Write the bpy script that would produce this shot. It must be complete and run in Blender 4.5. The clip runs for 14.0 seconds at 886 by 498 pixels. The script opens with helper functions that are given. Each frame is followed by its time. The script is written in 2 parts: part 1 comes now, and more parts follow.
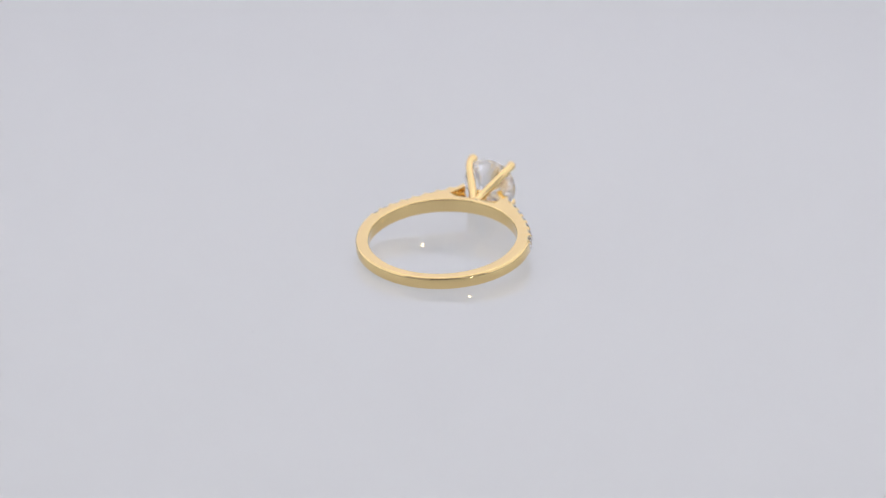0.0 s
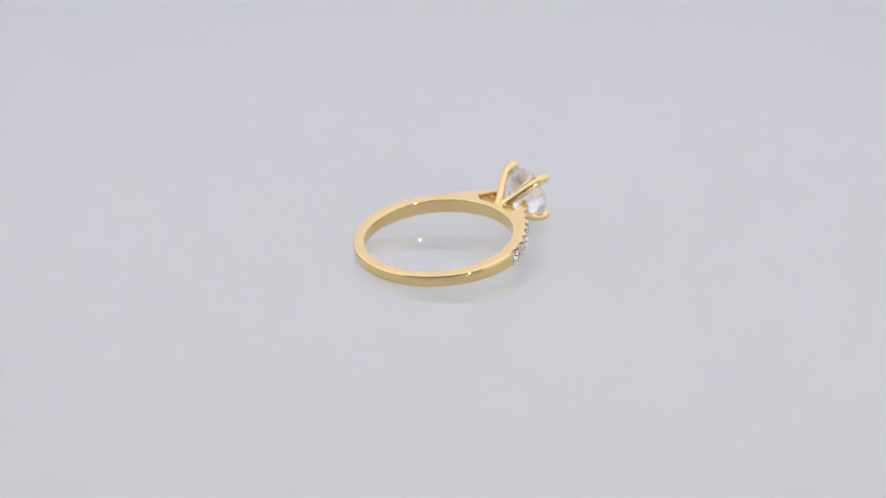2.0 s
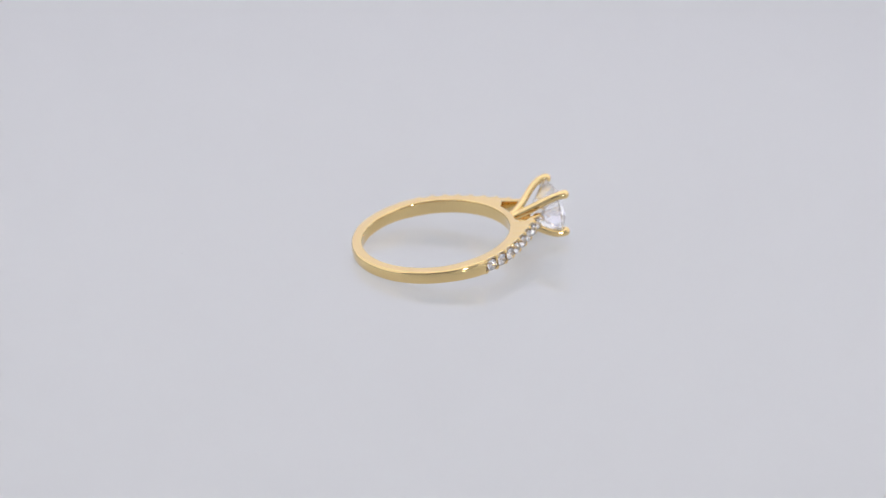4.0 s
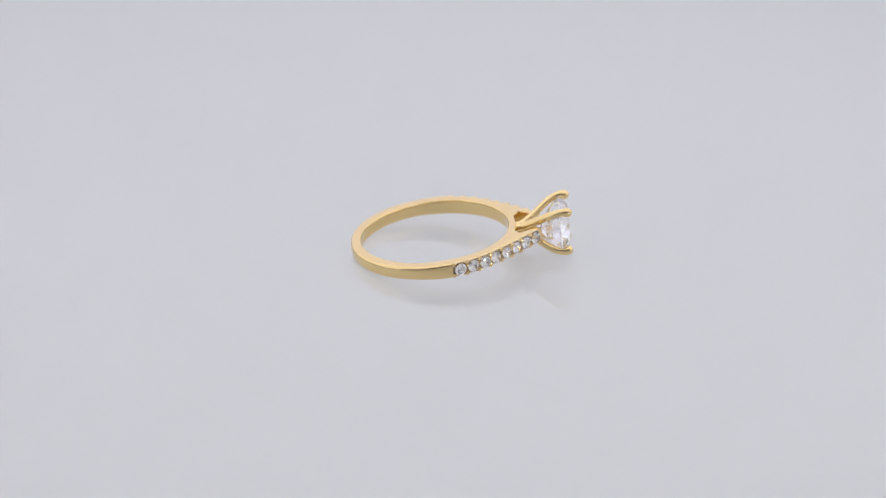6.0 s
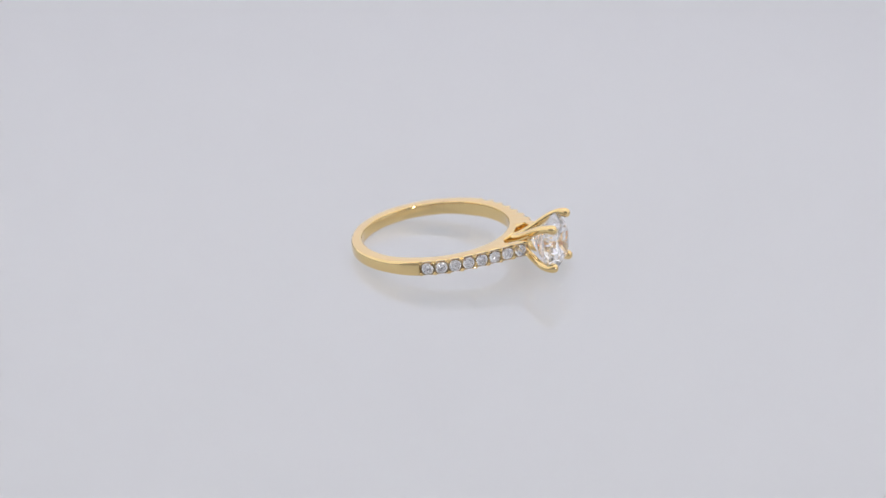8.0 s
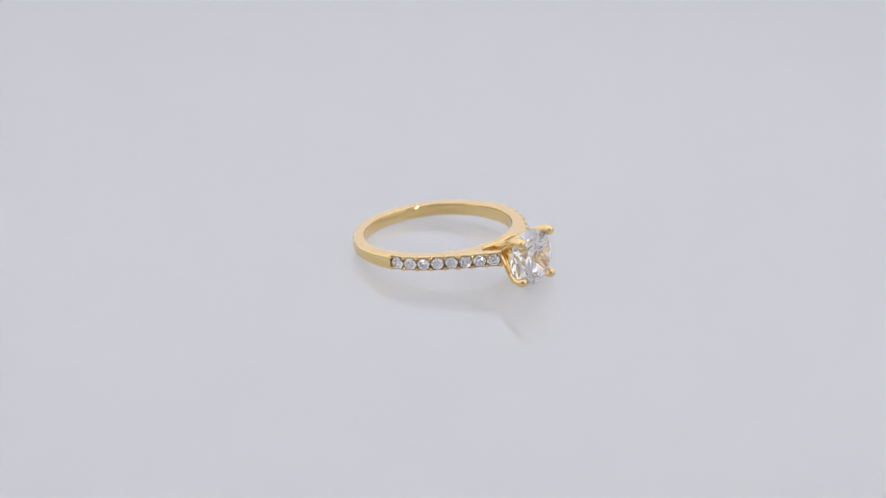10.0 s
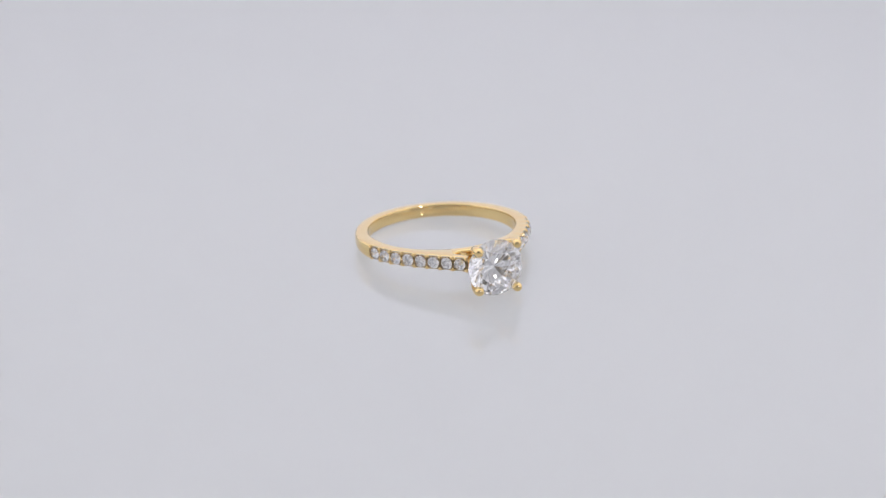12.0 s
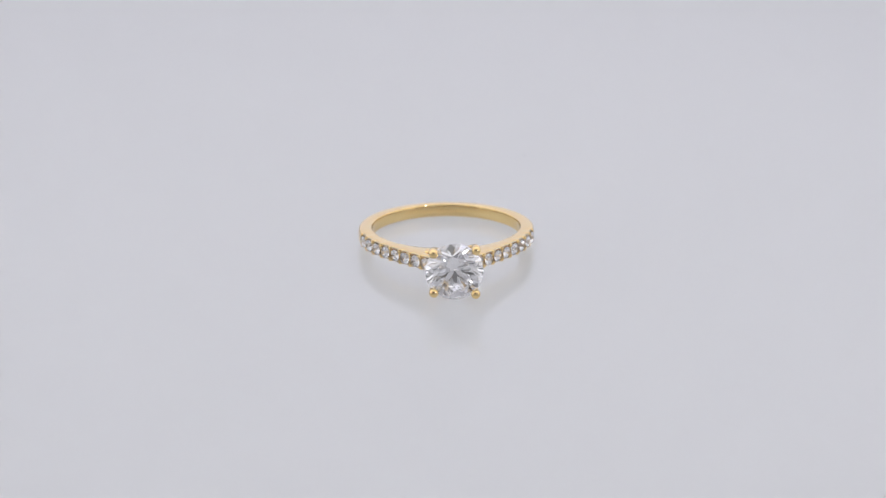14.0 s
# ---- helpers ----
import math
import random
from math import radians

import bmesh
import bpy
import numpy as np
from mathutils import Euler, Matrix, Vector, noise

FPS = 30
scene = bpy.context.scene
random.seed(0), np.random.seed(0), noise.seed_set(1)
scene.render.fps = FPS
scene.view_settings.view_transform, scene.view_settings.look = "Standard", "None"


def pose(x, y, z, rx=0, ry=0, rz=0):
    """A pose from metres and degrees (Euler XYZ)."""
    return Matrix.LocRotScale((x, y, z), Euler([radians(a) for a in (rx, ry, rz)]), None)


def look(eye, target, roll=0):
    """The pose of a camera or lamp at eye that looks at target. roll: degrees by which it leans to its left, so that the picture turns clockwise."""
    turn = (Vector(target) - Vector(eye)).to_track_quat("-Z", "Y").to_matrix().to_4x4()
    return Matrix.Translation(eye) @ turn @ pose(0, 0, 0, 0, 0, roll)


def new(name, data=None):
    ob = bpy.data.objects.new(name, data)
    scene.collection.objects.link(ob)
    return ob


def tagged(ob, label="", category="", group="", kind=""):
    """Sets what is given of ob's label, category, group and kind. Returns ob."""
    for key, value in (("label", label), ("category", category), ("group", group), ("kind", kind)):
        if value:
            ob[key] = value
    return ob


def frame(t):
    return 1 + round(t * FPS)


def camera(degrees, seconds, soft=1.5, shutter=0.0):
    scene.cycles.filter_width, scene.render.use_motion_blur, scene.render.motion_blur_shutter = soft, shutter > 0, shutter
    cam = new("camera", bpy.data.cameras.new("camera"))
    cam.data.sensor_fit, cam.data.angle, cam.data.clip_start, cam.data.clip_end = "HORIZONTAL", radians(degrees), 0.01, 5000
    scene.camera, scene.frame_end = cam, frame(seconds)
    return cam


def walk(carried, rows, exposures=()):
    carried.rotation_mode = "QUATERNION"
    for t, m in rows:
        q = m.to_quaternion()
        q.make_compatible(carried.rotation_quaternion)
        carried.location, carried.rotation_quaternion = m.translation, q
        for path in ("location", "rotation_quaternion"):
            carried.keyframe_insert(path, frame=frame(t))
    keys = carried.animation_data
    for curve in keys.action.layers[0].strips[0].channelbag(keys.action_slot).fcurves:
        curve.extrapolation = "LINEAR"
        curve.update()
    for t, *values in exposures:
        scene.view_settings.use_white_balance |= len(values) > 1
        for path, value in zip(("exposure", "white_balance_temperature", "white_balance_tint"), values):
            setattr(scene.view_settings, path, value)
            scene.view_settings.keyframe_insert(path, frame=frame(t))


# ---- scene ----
import itertools

MM = 0.001
SECONDS = 14.0

# the camera stands still on its tripod, looking down on the turntable
cam = camera(14.0, SECONDS, soft=1.25)
EYE = (0.0, -0.37913, 0.16838)
walk(cam, [(t, look(EYE, (-0.000480, 0.000728, -0.000064), 0.02)) for t in (0.0, SECONDS)])

cam.data.dof.use_dof, cam.data.dof.focus_distance, cam.data.dof.aperture_fstop = True, 0.402, 30.0

# how the turntable spins (degrees, degrees a second) and how the ring lies on it
SPIN_START, SPIN_RATE = 67.33, 11.06
TILT, ROLL = 6.09, 0.05
RING_PLACE = (-1.3725 * MM, -0.0333 * MM, 1.752 * MM)


# ---- light ----
def lamp(name, kind, energy, color, m, **settings):
    data = bpy.data.lights.new(name, kind)
    data.energy, data.color = energy, color
    if kind == "AREA":
        data.shape, data.size, data.size_y = settings.get("shape", "RECTANGLE"), settings["size"], settings.get("size_y", settings["size"])
    ob = new(name, data)
    ob.matrix_world = m
    return ob


world = bpy.data.worlds.new("dim_room")
scene.world = world
world.use_nodes = True
world.node_tree.nodes["Background"].inputs["Color"].default_value = (0.62, 0.6, 0.58, 1)
world.node_tree.nodes["Background"].inputs["Strength"].default_value = 0.05


def panel(name, radiance, eye, target, wide, high, color=(1.0, 0.995, 1.0)):
    """A flat softbox of the given radiance behind the tent's fabric."""
    lamp(name, "AREA", 0.48 * radiance * math.pi * wide * high, color, look(eye, target), size=wide, size_y=high)


panel("back_softbox", 0.74, (0, 0.39, 0.26), (0, 0, 0.26), 0.76, 0.56, (1.0, 0.955, 1.25))
panel("left_softbox", 0.88, (-0.39, 0.03, 0.26), (0, 0.03, 0.26), 0.70, 0.56)
panel("right_softbox", 0.95, (0.39, 0.03, 0.26), (0, 0.03, 0.26), 0.70, 0.56)
panel("ceiling_softbox", 1.5, (0, 0.03, 0.55), (0, 0.03, 0), 0.76, 0.70)
panel("front_softbox", 0.50, (0, -0.325, 0.40), (0, 0, 0.40), 0.76, 0.30)
lamp("front_lamp", "AREA", 0.28, (1.0, 0.99, 0.95), look((0.189, -0.3086, 0.083), (0, 0, 0.003)), size=0.032, shape="DISK")
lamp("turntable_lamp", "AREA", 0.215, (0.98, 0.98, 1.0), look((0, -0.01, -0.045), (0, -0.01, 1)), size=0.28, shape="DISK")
scene.view_settings.exposure = -0.21

# cut stones need many inner reflections
scene.cycles.max_bounces, scene.cycles.glossy_bounces, scene.cycles.transmission_bounces = 24, 16, 24


# ---- materials ----
def material(name):
    m = bpy.data.materials.new(name)
    m.use_nodes = True
    nt = m.node_tree
    return m, nt, nt.nodes["Principled BSDF"]


def node(nt, kind, **values):
    n = nt.nodes.new(kind)
    for key, value in values.items():
        if key in n.inputs:
            n.inputs[key].default_value = value
    return n


def noise_to(nt, scale, detail, low, high, target, distort=0.0):
    """Noise in object space, mapped to the range low..high, into the socket target."""
    at = nt.nodes.new("ShaderNodeTexCoord")
    n = node(nt, "ShaderNodeTexNoise", Scale=scale, Detail=detail, Distortion=distort)
    r = nt.nodes.new("ShaderNodeMapRange")
    r.inputs["To Min"].default_value, r.inputs["To Max"].default_value = low, high
    nt.links.new(at.outputs["Object"], n.inputs["Vector"])
    nt.links.new(n.outputs["Fac"], r.inputs["Value"])
    nt.links.new(r.outputs["Result"], target)
    return n


def bump_from(nt, n, shader, strength, distance):
    b = node(nt, "ShaderNodeBump", Strength=strength, Distance=distance)
    nt.links.new(n.outputs["Fac"], b.inputs["Height"])
    nt.links.new(b.outputs["Normal"], shader.inputs["Normal"])


def make_gold(name, color, rough_low, rough_high):
    m, nt, s = material(name)
    s.inputs["Base Color"].default_value = (*color, 1)
    s.inputs["Metallic"].default_value = 1.0
    noise_to(nt, 900.0, 4, rough_low, rough_high, s.inputs["Roughness"], 0.6)
    at = nt.nodes.new("ShaderNodeTexCoord")
    n = node(nt, "ShaderNodeTexNoise", Scale=420.0, Detail=3)
    nt.links.new(at.outputs["Object"], n.inputs["Vector"])
    bump_from(nt, n, s, 0.10, 0.00008)
    return m


def make_stone(name, ior):
    """Clear, colourless cut stone."""
    m, nt, s = material(name)
    s.inputs["Base Color"].default_value = (0.97, 0.97, 1.0, 1)
    s.inputs["Transmission Weight"].default_value = 1.0
    s.inputs["Roughness"].default_value = 0.0
    s.inputs["IOR"].default_value = ior
    return m


def make_plain(name, color, rough, spread=0.03, scale=20.0, ior=1.49, bump=0.0):
    m, nt, s = material(name)
    s.inputs["Roughness"].default_value = rough
    s.inputs["IOR"].default_value = ior
    mix = nt.nodes.new("ShaderNodeMix")
    mix.data_type = "RGBA"
    mix.inputs["A"].default_value = (*[c * (1 - spread) for c in color], 1)
    mix.inputs["B"].default_value = (*[min(1, c * (1 + spread)) for c in color], 1)
    n = noise_to(nt, scale, 5, 0, 1, mix.inputs["Factor"])
    nt.links.new(mix.outputs["Result"], s.inputs["Base Color"])
    if bump:
        bump_from(nt, n, s, bump, 0.0005)
    return m


GOLD = make_gold("polished_yellow_gold", (0.84, 0.638, 0.318), 0.02, 0.06)
# the shade in the settings, put into a darker, greyer and rougher gold
SHADE_GOLD = make_gold("rough_gold_darkened_as_shade", (0.55, 0.46, 0.33), 0.28, 0.42)
STONE = make_stone("clear_gemstone", 2.17)
ACCENT = make_stone("clear_accent_gemstone", 2.2)


def make_opal(name, color, share, rough):
    """Opal sheet: part of the light scatters back, part shines through, under a clear gloss."""
    m, nt, s = material(name)
    nt.nodes.remove(s)
    scatter = nt.nodes.new("ShaderNodeBsdfDiffuse")
    mix_color = nt.nodes.new("ShaderNodeMix")
    mix_color.data_type = "RGBA"
    mix_color.inputs["A"].default_value = (*[c * 0.985 for c in color], 1)
    mix_color.inputs["B"].default_value = (*[c * 1.015 for c in color], 1)
    noise_to(nt, 9.0, 4, 0, 1, mix_color.inputs["Factor"])
    nt.links.new(mix_color.outputs["Result"], scatter.inputs["Color"])
    shine = node(nt, "ShaderNodeBsdfTranslucent", Color=(*color, 1))
    body = node(nt, "ShaderNodeMixShader", Fac=share)
    gloss = node(nt, "ShaderNodeBsdfGlossy", Color=(1, 1, 1, 1))
    noise_to(nt, 35.0, 3, rough * 0.7, rough * 1.3, gloss.inputs["Roughness"])
    edge = node(nt, "ShaderNodeFresnel", IOR=1.49)
    skin = nt.nodes.new("ShaderNodeMixShader")
    nt.links.new(scatter.outputs["BSDF"], body.inputs[1])
    nt.links.new(shine.outputs["BSDF"], body.inputs[2])
    nt.links.new(edge.outputs["Fac"], skin.inputs[0])
    nt.links.new(body.outputs["Shader"], skin.inputs[1])
    nt.links.new(gloss.outputs["BSDF"], skin.inputs[2])
    nt.links.new(skin.outputs["Shader"], nt.nodes["Material Output"].inputs["Surface"])
    return m


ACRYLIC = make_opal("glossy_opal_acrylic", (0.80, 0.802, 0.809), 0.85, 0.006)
FABRIC = make_plain("white_tent_fabric", (0.86, 0.865, 0.88), 0.9, 0.02, 60.0, bump=0.1)
FRONT_CLOTH = make_plain("grey_tent_cloth", (0.45, 0.45, 0.45), 0.9, 0.04, 60.0, bump=0.1)
DESK = make_plain("grey_desk_laminate", (0.30, 0.30, 0.30), 0.5, 0.08, 12.0)
DUST = make_plain("grey_dust", (0.12, 0.12, 0.12), 0.9, 0.3, 9000.0)


# ---- builders ----
def part(name, bm, mat, parent=None, label="", smooth=30.0, second=None):
    """Links a bmesh as one mesh object, under a thing or a part."""
    me = bpy.data.meshes.new(name)
    bmesh.ops.recalc_face_normals(bm, faces=bm.faces)
    bm.to_mesh(me)
    bm.free()
    me.materials.append(mat)
    if second:
        me.materials.append(second)
    if smooth:
        me.polygons.foreach_set("use_smooth", [True] * len(me.polygons))
        me.set_sharp_from_angle(angle=radians(smooth))
    ob = new(name, me)
    ob.parent = parent
    return tagged(ob, label=label)


def box_mesh(x0, x1, y0, y1, z0, z1):
    bm = bmesh.new()
    bmesh.ops.create_cube(bm, size=1.0)
    for v in bm.verts:
        v.co = (x0 + (v.co.x + 0.5) * (x1 - x0), y0 + (v.co.y + 0.5) * (y1 - y0), z0 + (v.co.z + 0.5) * (z1 - z0))
    return bm


def loft(rings, cuts=()):
    """A capped skin over rings of equal length. cuts: 2 for a ring through the cut rim of a setting, 1 for one between two stones."""
    bm = bmesh.new()
    rows = [[bm.verts.new(p) for p in ring] for ring in rings]
    n = len(rows[0])
    for k, (a, b) in enumerate(zip(rows, rows[1:])):
        first, last = ((0, 0), (0, 4), (4, 8))[min(cuts[k:k + 2], default=0)]
        for i in range(n):
            face = bm.faces.new((a[i], a[(i + 1) % n], b[(i + 1) % n], b[i]))
            # second material: painted shade on cut rims and in gaps between stones
            face.material_index = int(first <= min(i, n - 1 - i) < last)
    bm.faces.new(rows[0])
    bm.faces.new(rows[-1])
    return bm


def lathe(profile, steps):
    """Turns (radius, height) pairs about z; both ends lie on the axis."""
    bm = bmesh.new()
    rows = []
    for r, z in profile:
        if r == 0:
            rows.append([bm.verts.new((0, 0, z))])
        else:
            rows.append([bm.verts.new((r * math.cos(2 * math.pi * k / steps), r * math.sin(2 * math.pi * k / steps), z)) for k in range(steps)])
    for a, b in zip(rows, rows[1:]):
        for k in range(steps):
            j = (k + 1) % steps
            face = [a[k], a[j]] if len(a) > 1 else [a[0]]
            face += [b[j], b[k]] if len(b) > 1 else [b[0]]
            bm.faces.new(face)
    return bm


# ---- setting ----
def build_setting():
    desk = part("floor", box_mesh(-0.46, 0.46, -0.46, 0.46, -0.085, -0.055), DESK, smooth=0)
    tagged(desk, "plain grey desk top under the light tent", "desk", kind="structure")
    tent = [("wall_north", (-0.40, 0.40, 0.40, 0.404, -0.055, 0.56)), ("wall_west", (-0.404, -0.40, -0.334, 0.404, -0.055, 0.56)),
            ("wall_east", (0.40, 0.404, -0.334, 0.404, -0.055, 0.56))]
    front = box_mesh(-0.40, 0.40, -0.334, -0.33, 0.24, 0.56)
    for box in ((-0.40, -0.12, -0.334, -0.33, -0.055, 0.24), (0.10, 0.40, -0.334, -0.33, -0.055, 0.24), (-0.12, 0.10, -0.334, -0.33, -0.055, 0.09)):
        piece = box_mesh(*box)
        me = bpy.data.meshes.new("piece")
        piece.to_mesh(me)
        piece.free()
        front.from_mesh(me)
        bpy.data.meshes.remove(me)
    tagged(part("wall_south", front, FRONT_CLOTH, smooth=0), "grey fabric front of the light tent with a lens opening", "light tent", kind="structure")
    roof = part("ceiling", box_mesh(-0.404, 0.404, -0.334, 0.404, 0.56, 0.564), FABRIC, smooth=0)
    tagged(roof, "white fabric top of the light tent", "light tent", kind="structure")
    for name, box in tent:
        tagged(part(name, box_mesh(*box), FABRIC, smooth=0), "white diffusing fabric panel of the light tent", "light tent", kind="structure")


def build_turntable():
    table = new("turntable")
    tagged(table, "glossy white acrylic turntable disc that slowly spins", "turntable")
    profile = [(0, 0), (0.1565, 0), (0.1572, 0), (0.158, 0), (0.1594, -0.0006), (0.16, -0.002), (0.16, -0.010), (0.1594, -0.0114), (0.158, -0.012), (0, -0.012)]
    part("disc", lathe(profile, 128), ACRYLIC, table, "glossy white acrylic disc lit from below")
    profile = [(0, -0.053), (0.150, -0.053), (0.152, -0.0125), (0.156, -0.0125), (0.157, -0.0145), (0.157, -0.053), (0.155, -0.055), (0, -0.055)]
    part("base", lathe(profile, 64), FABRIC, table, "white turntable base")
    return table


def build_speck():
    bm = bmesh.new()
    bmesh.ops.create_icosphere(bm, subdivisions=1, radius=0.042 * MM)
    for v in bm.verts:
        v.co *= 0.75 + 0.5 * random.random()
        v.co.z = v.co.z * 0.6 + 0.03 * MM
    speck = part("dust_speck", bm, DUST, smooth=0)
    return tagged(speck, "tiny dark dust speck on the white turntable", "dust")


# ---- the ring; millimetres in its own space: x towards the head, z along the finger ----
R_IN, HALF = 8.5, 0.75
STONES, HOLE = 8, 17.5


def smooth_step(a):
    a = min(1.0, max(0.0, a))
    return a * a * (3 - 2 * a)


def outer(deg):
    """The outer radius at an angle from the head: round below, rising straight to the head."""
    d = abs(deg)
    round_part = 9.73 + 0.38 * smooth_step((175 - d) / 95)
    if d >= 52:
        return round_part
    straight = 14.66 / (math.cos(radians(d)) + math.sin(radians(d)))
    return round_part + (straight - round_part) * smooth_step((52 - d) / 20)


def flat(r, deg):
    return Vector((r * math.cos(radians(deg)), r * math.sin(radians(deg)), 0))


# arc length along one arm, from the head down
ARM = [9.0 + 0.05 * k for k in range(1700)]
LENGTHS = [0.0, *itertools.accumulate((flat(outer(a), a) - flat(outer(b), b)).length for a, b in zip(ARM, ARM[1:]))]


def length_at(deg):
    return float(np.interp(abs(deg), ARM, LENGTHS))


def angle_at(length):
    return float(np.interp(length, LENGTHS, ARM))


FIRST = length_at(15.0)
PITCH = (length_at(74.0) - FIRST) / (STONES - 1)
PAVE_END = angle_at(FIRST + (STONES - 0.42) * PITCH)
ARM_END = angle_at(FIRST - 0.62 * PITCH)


def seat(off, w):
    """The open channel under the accent stones, with metal left standing in the corners between them."""
    return -0.11 if w > 0.38 and math.hypot(off, w) > 0.67 else -0.74


def cut_at(deg):
    """2 where an arm's section meets a stone and its rims are cut away, 1 between two stones."""
    k = (length_at(deg) - FIRST) / PITCH
    return 2 if -0.5 < k < STONES - 0.5 and abs(k - round(k)) < 0.37 else 1


def section(inner, out, deg, pave):
    """One cross section of the band between two points of the ring's plane."""
    way = (out - inner).normalized()
    depth = (out - inner).length
    if pave:
        k = (length_at(deg) - FIRST) / PITCH
        inside = -0.5 < k < STONES - 0.5
        off = abs(k - round(k)) * PITCH if inside else 9.0
        near = 1 - min(1.0, 2 * abs(k - round(k)) / 0.80)
        notch = 0.38 * math.sqrt(max(0.0, 1 - (1 - near) ** 2)) if inside else 0.0
        top = [(w, seat(off, w)) for w in (0, 0.13, 0.26, 0.39, 0.50, 0.57)]
        top += [(w, -h - notch * cut) for w, h, cut in ((0.60, 0.10, 0.45), (0.62, 0.07, 0.50), (0.70, 0.07, 0.80), (0.74, 0.10, 0.95), (HALF, 0.16, 1.0))]
    else:
        top = [(0, 0), (0.15, -0.003), (0.30, -0.012), (0.41, -0.024), (0.47, -0.034), (0.51, -0.044), (0.56, -0.060), (0.60, -0.080), (0.68, -0.140), (0.73, -0.20), (HALF, -0.27)]
    wide = 1.16 if pave else 1.0 + 0.16 * smooth_step((PAVE_END + 30 - abs(deg)) / 30)
    if pave:
        shrink = min(1.0, (depth - 0.2) / 1.0)
        top = [(w, h * shrink) for w, h in top]
    low = [(HALF, 0.15), (0.735, 0.095), (0.70, 0.057), (0.64, 0.030), (0.5, 0.015), (0.35, 0.0073), (0.18, 0.0019), (0.0, 0.0)]
    half = [(w * wide, depth + h) for w, h in top] + [(w * (wide if w > 0.6 else 1.0), h) for w, h in low]
    loop = half + [(-w, h) for w, h in reversed(half[1:-1])]
    return [(inner + way * h + Vector((0, 0, w))) * MM for w, h in loop]


def stations(a, b, step):
    n = max(2, round(abs(b - a) / step) + 1)
    return [a + (b - a) * k / (n - 1) for k in range(n)]


def arm_angles(a, b):
    return stations(a, b, 0.55)


def make_band():
    rows = []
    for d in arm_angles(HOLE, PAVE_END):
        rows.append((d, True))
    for d in stations(PAVE_END + 0.06, 360 - PAVE_END - 0.06, 1.6):
        rows.append((d, False))
    for d in arm_angles(360 - PAVE_END, 360 - HOLE):
        rows.append((d, True))
    rings = []
    for d, pave in rows:
        s = d if d <= 180 else d - 360
        rings.append(section(flat(R_IN, d), flat(outer(s), d), s, pave))
    return loft(rings, [cut_at(d if d <= 180 else d - 360) if pave else 0 for d, pave in rows])


def make_bridge():
    rings = []
    for d in stations(-HOLE, HOLE, 1.25):
        r = 9.50 + 0.80 * smooth_step((abs(d) - 11.5) / 6.5) ** 1.5
        rings.append(section(flat(R_IN, d), flat(r, d), d, False))
    return loft(rings)


def make_shoulder(side):
    rings = []
    for d in arm_angles(HOLE, ARM_END):
        k = (HOLE - d) / (HOLE - ARM_END)
        low = flat(10.30, HOLE).lerp(Vector((11.60, 1.95, 0)), k)
        top = flat(outer(d), d)
        low.y, top.y = side * low.y, side * top.y
        rings.append(section(low, top, d, True))
    return loft(rings, [cut_at(d) for d in arm_angles(HOLE, ARM_END)])


def make_prong(tip_u, tip_v, tip_w):
    """A tapered claw from the head's foot out to a ball tip over the stone's rim."""
    path = [(9.35, 0.42, 0.40), (10.1, 0.55, 0.44), (11.0, 1.10, 0.45), (11.9, 1.81, 0.43), (12.8, 2.54, 0.42), (13.6, 3.10, 0.42),
            (14.2, 3.39, 0.43), (14.7, 3.51, 0.47), (15.1, 3.52, 0.52), (15.4, 3.46, 0.54), (15.62, 3.38, 0.47), (15.78, 3.33, 0.33), (15.86, 3.31, 0.12)]
    path = [(u + (tip_u - 15.4) * smooth_step((u - 10) / 5), rho, r) for u, rho, r in path]
    out = Vector((0, tip_v / 3.46, tip_w / 3.46))
    side = Vector((0, -out.z, out.y)).normalized()
    fine = []
    for i in range(len(path) - 1):
        p0, p1, p2, p3 = (np.array(path[min(max(i + k, 0), len(path) - 1)]) for k in (-1, 0, 1, 2))
        for t in (0.0, 0.34, 0.67):
            fine.append(0.5 * (2 * p1 + (p2 - p0) * t + (2 * p0 - 5 * p1 + 4 * p2 - p3) * t * t + (3 * p1 - p0 - 3 * p2 + p3) * t ** 3))
    fine.append(np.array(path[-1]))
    rings = []
    for i, (u, rho, r) in enumerate(fine):
        a, b = fine[max(0, i - 1)], fine[min(len(fine) - 1, i + 1)]
        way = (Vector((1, 0, 0)) * (b[0] - a[0]) + out * (b[1] - a[1])).normalized()
        up = way.cross(side).normalized()
        centre = Vector((u, 0, 0)) + out * rho
        broad = 1.0 + 0.16 * smooth_step((14.9 - u) / 1.6)
        rings.append([(centre + (side * math.cos(q) * broad + up * math.sin(q)) * r) * MM for q in (2 * math.pi * k / 20 for k in range(20))])
    return loft(rings)


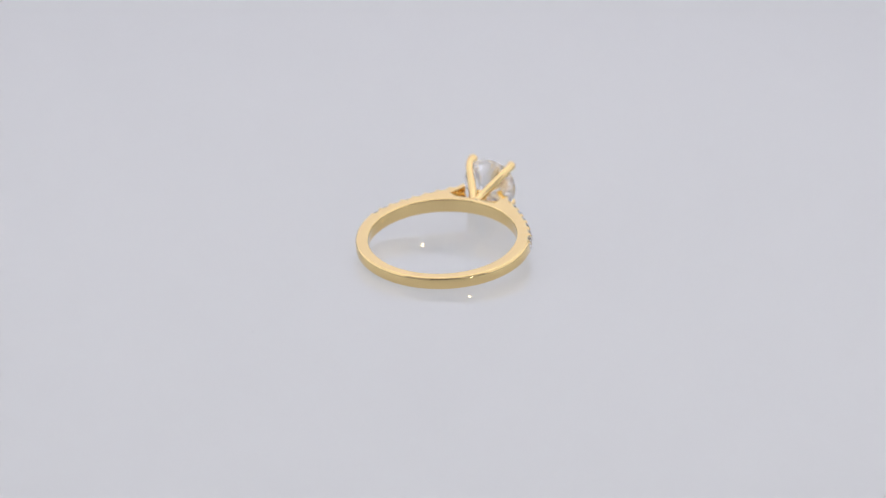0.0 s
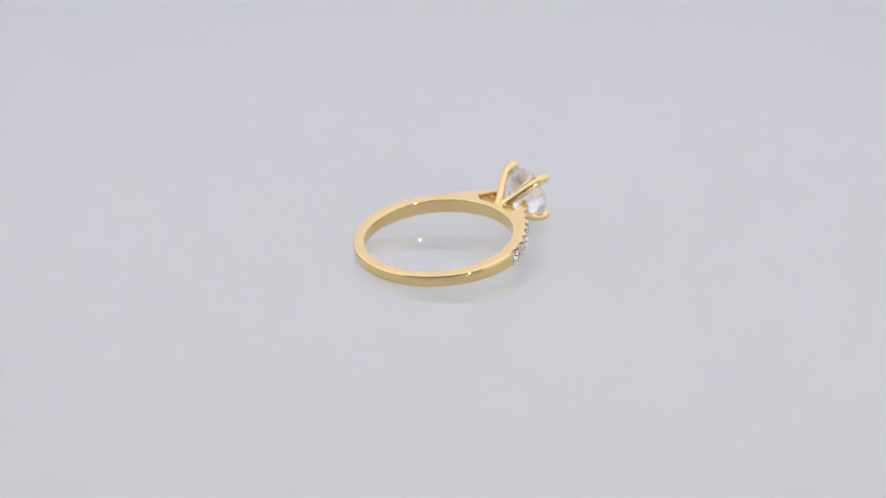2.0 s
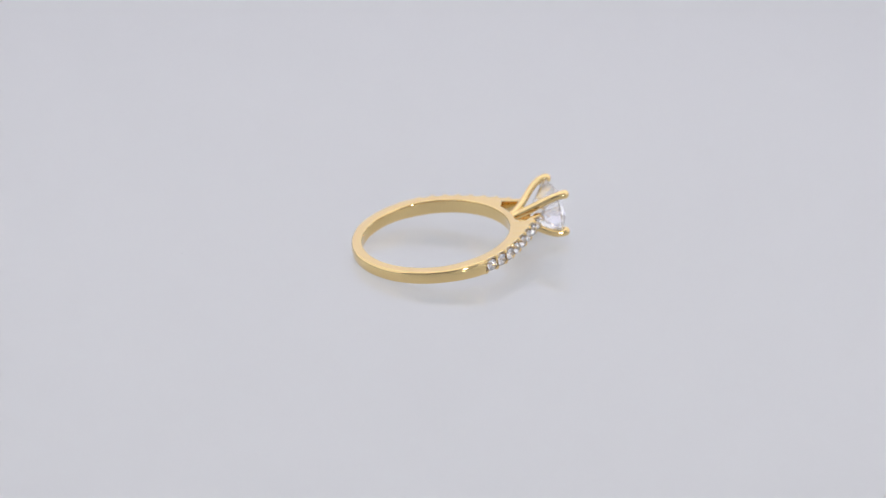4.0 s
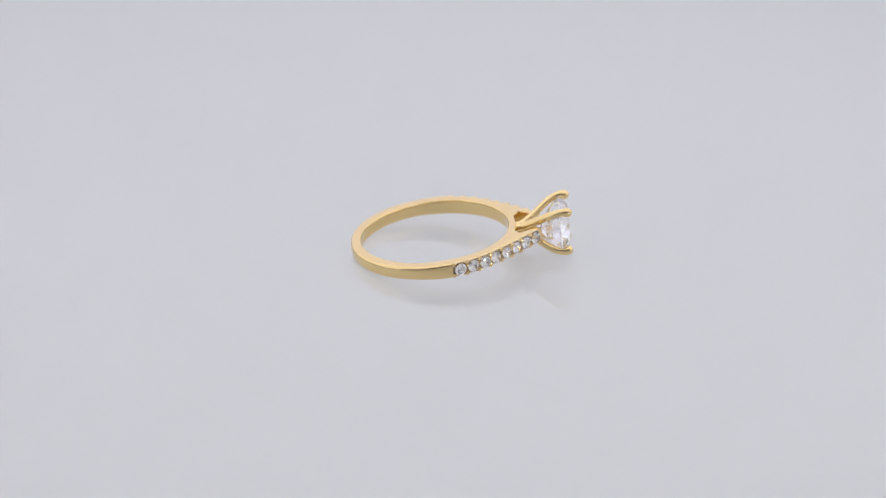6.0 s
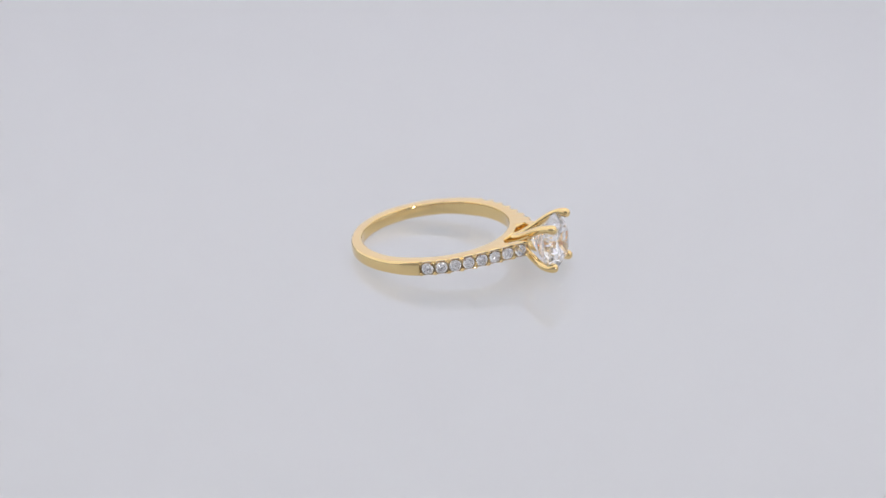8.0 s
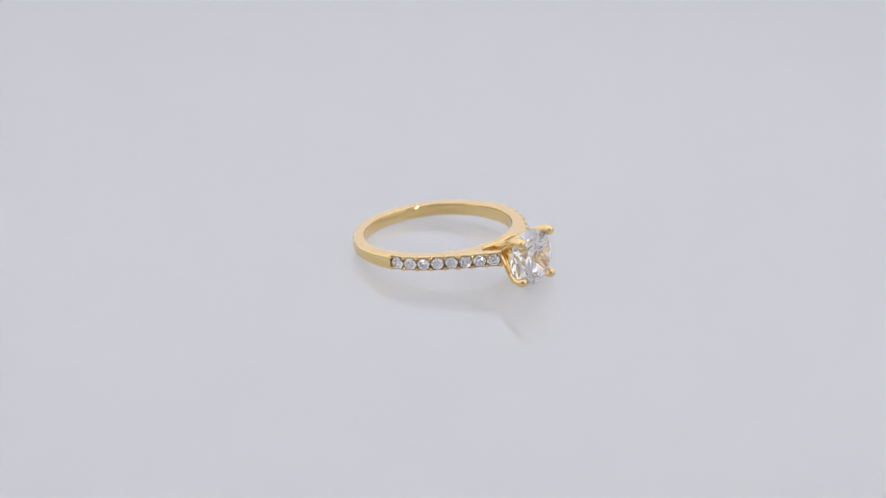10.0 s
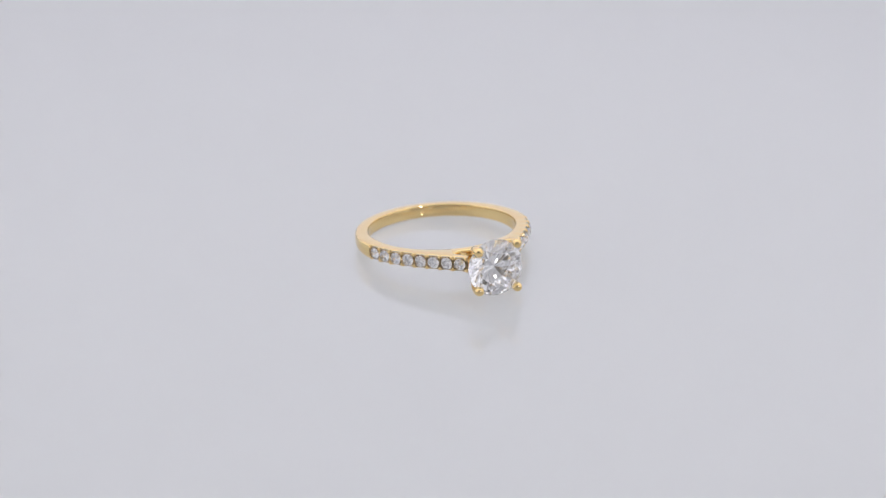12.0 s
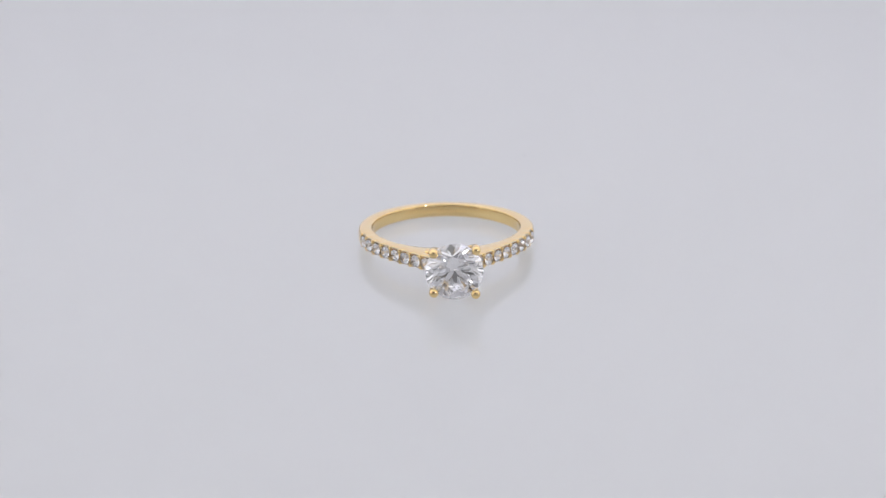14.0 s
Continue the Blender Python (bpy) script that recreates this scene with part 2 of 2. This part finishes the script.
def make_brilliant(table=0.62, crown=0.29, girdle=0.05, pavilion=0.86, fine=4):
    """A round brilliant of radius 1: the girdle's top at z = 0, the table up."""
    bm = bmesh.new()

    def at(r, k, z):
        return bm.verts.new((r * math.cos(k * math.pi / 4), r * math.sin(k * math.pi / 4), z))

    t = [at(table, k, crown) for k in range(8)]
    rb, rq = 0.82, 0.26
    c = math.cos(math.pi / 8)
    b = [at(rb, k + 0.5, crown * (1 - rb * c) / (1 - table)) for k in range(8)]
    q = [at(rq, k + 0.5, -girdle - pavilion * (1 - rq * c)) for k in range(8)]
    n = 8 * fine
    g = [at(1, k / fine, 0) for k in range(n)]
    h = [at(1, k / fine, -girdle) for k in range(n)]
    culet = bm.verts.new((0, 0, -girdle - pavilion))
    bm.faces.new(t)
    for k in range(8):
        j = (k + 1) % 8
        bm.faces.new((t[k], t[j], b[k]))
        bm.faces.new((t[k], b[k - 1], g[fine * k], b[k]))
        bm.faces.new((culet, q[k - 1], h[fine * k], q[k]))
        for i in range(fine):
            g0, g1 = fine * k + i, (fine * k + i + 1) % n
            bm.faces.new((b[k], g[g0], g[g1]))
            bm.faces.new((q[k], h[g0], h[g1]))
            bm.faces.new((g[g0], g[g1], h[g1], h[g0]))
    return bm


def build_ring():
    ring = new("engagement_ring")
    tagged(ring, "polished yellow gold ring with a round solitaire and accent stones", "ring")
    part("band", make_band(), GOLD, ring, "polished yellow gold band", second=SHADE_GOLD)
    part("bridge", make_bridge(), GOLD, ring)
    for side in (1, -1):
        part("shoulder", make_shoulder(side), GOLD, ring, second=SHADE_GOLD)
    for tip in ((15.28, 2.38, 2.62), (15.38, -2.36, 2.40), (15.10, -2.33, -2.26), (15.12, 2.31, -2.52)):
        part("prong", make_prong(*tip), GOLD, ring, "rounded gold claw")
    profile = [(0, 9.3), (0.70, 9.3), (0.70, 9.75), (0.55, 10.1), (0.52, 10.6), (0.62, 11.1), (0.80, 11.5), (0.74, 11.58), (0.45, 11.35), (0, 11.2)]
    stem = part("head_base", lathe([(r * MM, z * MM) for r, z in profile], 32), GOLD, ring)
    stem.matrix_basis = pose(0, 0, 0, 0, 90, 0)
    bm = make_brilliant()
    bmesh.ops.transform(bm, matrix=Matrix.Scale(3.25 * MM, 4), verts=bm.verts)
    stone = part("centre_stone", bm, STONE, ring, "clear round brilliant-cut gemstone", smooth=0)
    stone.matrix_basis = Matrix.Translation((14.55 * MM, 0, 0)) @ pose(0, 0, 0, 0, 0, -1.9) @ pose(0, 0, 0, 0, 90, 0) @ pose(0, 0, 0, 0, 0, 8)

    bm = make_brilliant(fine=2)
    bmesh.ops.transform(bm, matrix=Matrix.Scale(0.685 * MM, 4), verts=bm.verts)
    small = part("accent_stone", bm, ACCENT, ring, "small clear round accent stone", smooth=0)
    bm = bmesh.new()
    bmesh.ops.create_icosphere(bm, subdivisions=2, radius=0.14 * MM)
    bead = part("bead", bm, GOLD, ring)
    stones, beads = [], []
    for side in (1, -1):
        for k in np.arange(-0.5, STONES, 0.5):
            a = angle_at(FIRST + k * PITCH)
            p, e = flat(outer(a), a), flat(outer(a + 0.4), a + 0.4) - flat(outer(a - 0.4), a - 0.4)
            out = Vector((e.y, -e.x, 0)).normalized()
            if out.dot(p) < 0:
                out = -out
            p.y, out.y = side * p.y, side * out.y
            turn = out.to_track_quat("Z", "Y").to_matrix().to_4x4()
            if k == int(k):
                stones.append(Matrix.Translation((p - out * 0.07) * MM) @ turn @ pose(0, 0, 0, random.uniform(-3, 3), random.uniform(-3, 3), random.uniform(0, 45)))
            else:
                for w in (-0.56, 0.56):
                    beads.append(Matrix.Translation((p - out * 0.09 + Vector((0, 0, w))) * MM) @ turn @ Matrix.Diagonal((1, 1, 0.9, 1)))
    for first, places in ((small, stones), (bead, beads)):
        first.matrix_basis = places[0]
        for m in places[1:]:
            ob = first.copy()
            scene.collection.objects.link(ob)
            ob.matrix_basis = m
    return ring


build_setting()
turntable = build_turntable()
dust_speck = build_speck()
engagement_ring = build_ring()


def turned(t):
    """Degrees by which the turntable has turned; it slackens at the very end."""
    return SPIN_RATE * (t - 0.11 * smooth_step((t - 13.4) / 0.6))


def motions():
    times = [0.5 * k for k in range(int(SECONDS * 2) + 1)]
    lie = Matrix.Translation(RING_PLACE) @ pose(0, 0, 0, 0, -TILT, 0) @ pose(0, 0, 0, ROLL, 0, 0)
    walk(turntable, [(t, pose(0, 0, 0, 0, 0, -turned(t))) for t in times])
    walk(dust_speck, [(t, pose(0, 0, 0, 0, 0, -turned(t)) @ pose(-21.32 * MM, -21.73 * MM, 0)) for t in times])
    walk(engagement_ring, [(t, pose(0, 0, 0, 0, 0, SPIN_START - turned(t)) @ lie) for t in times])


motions()
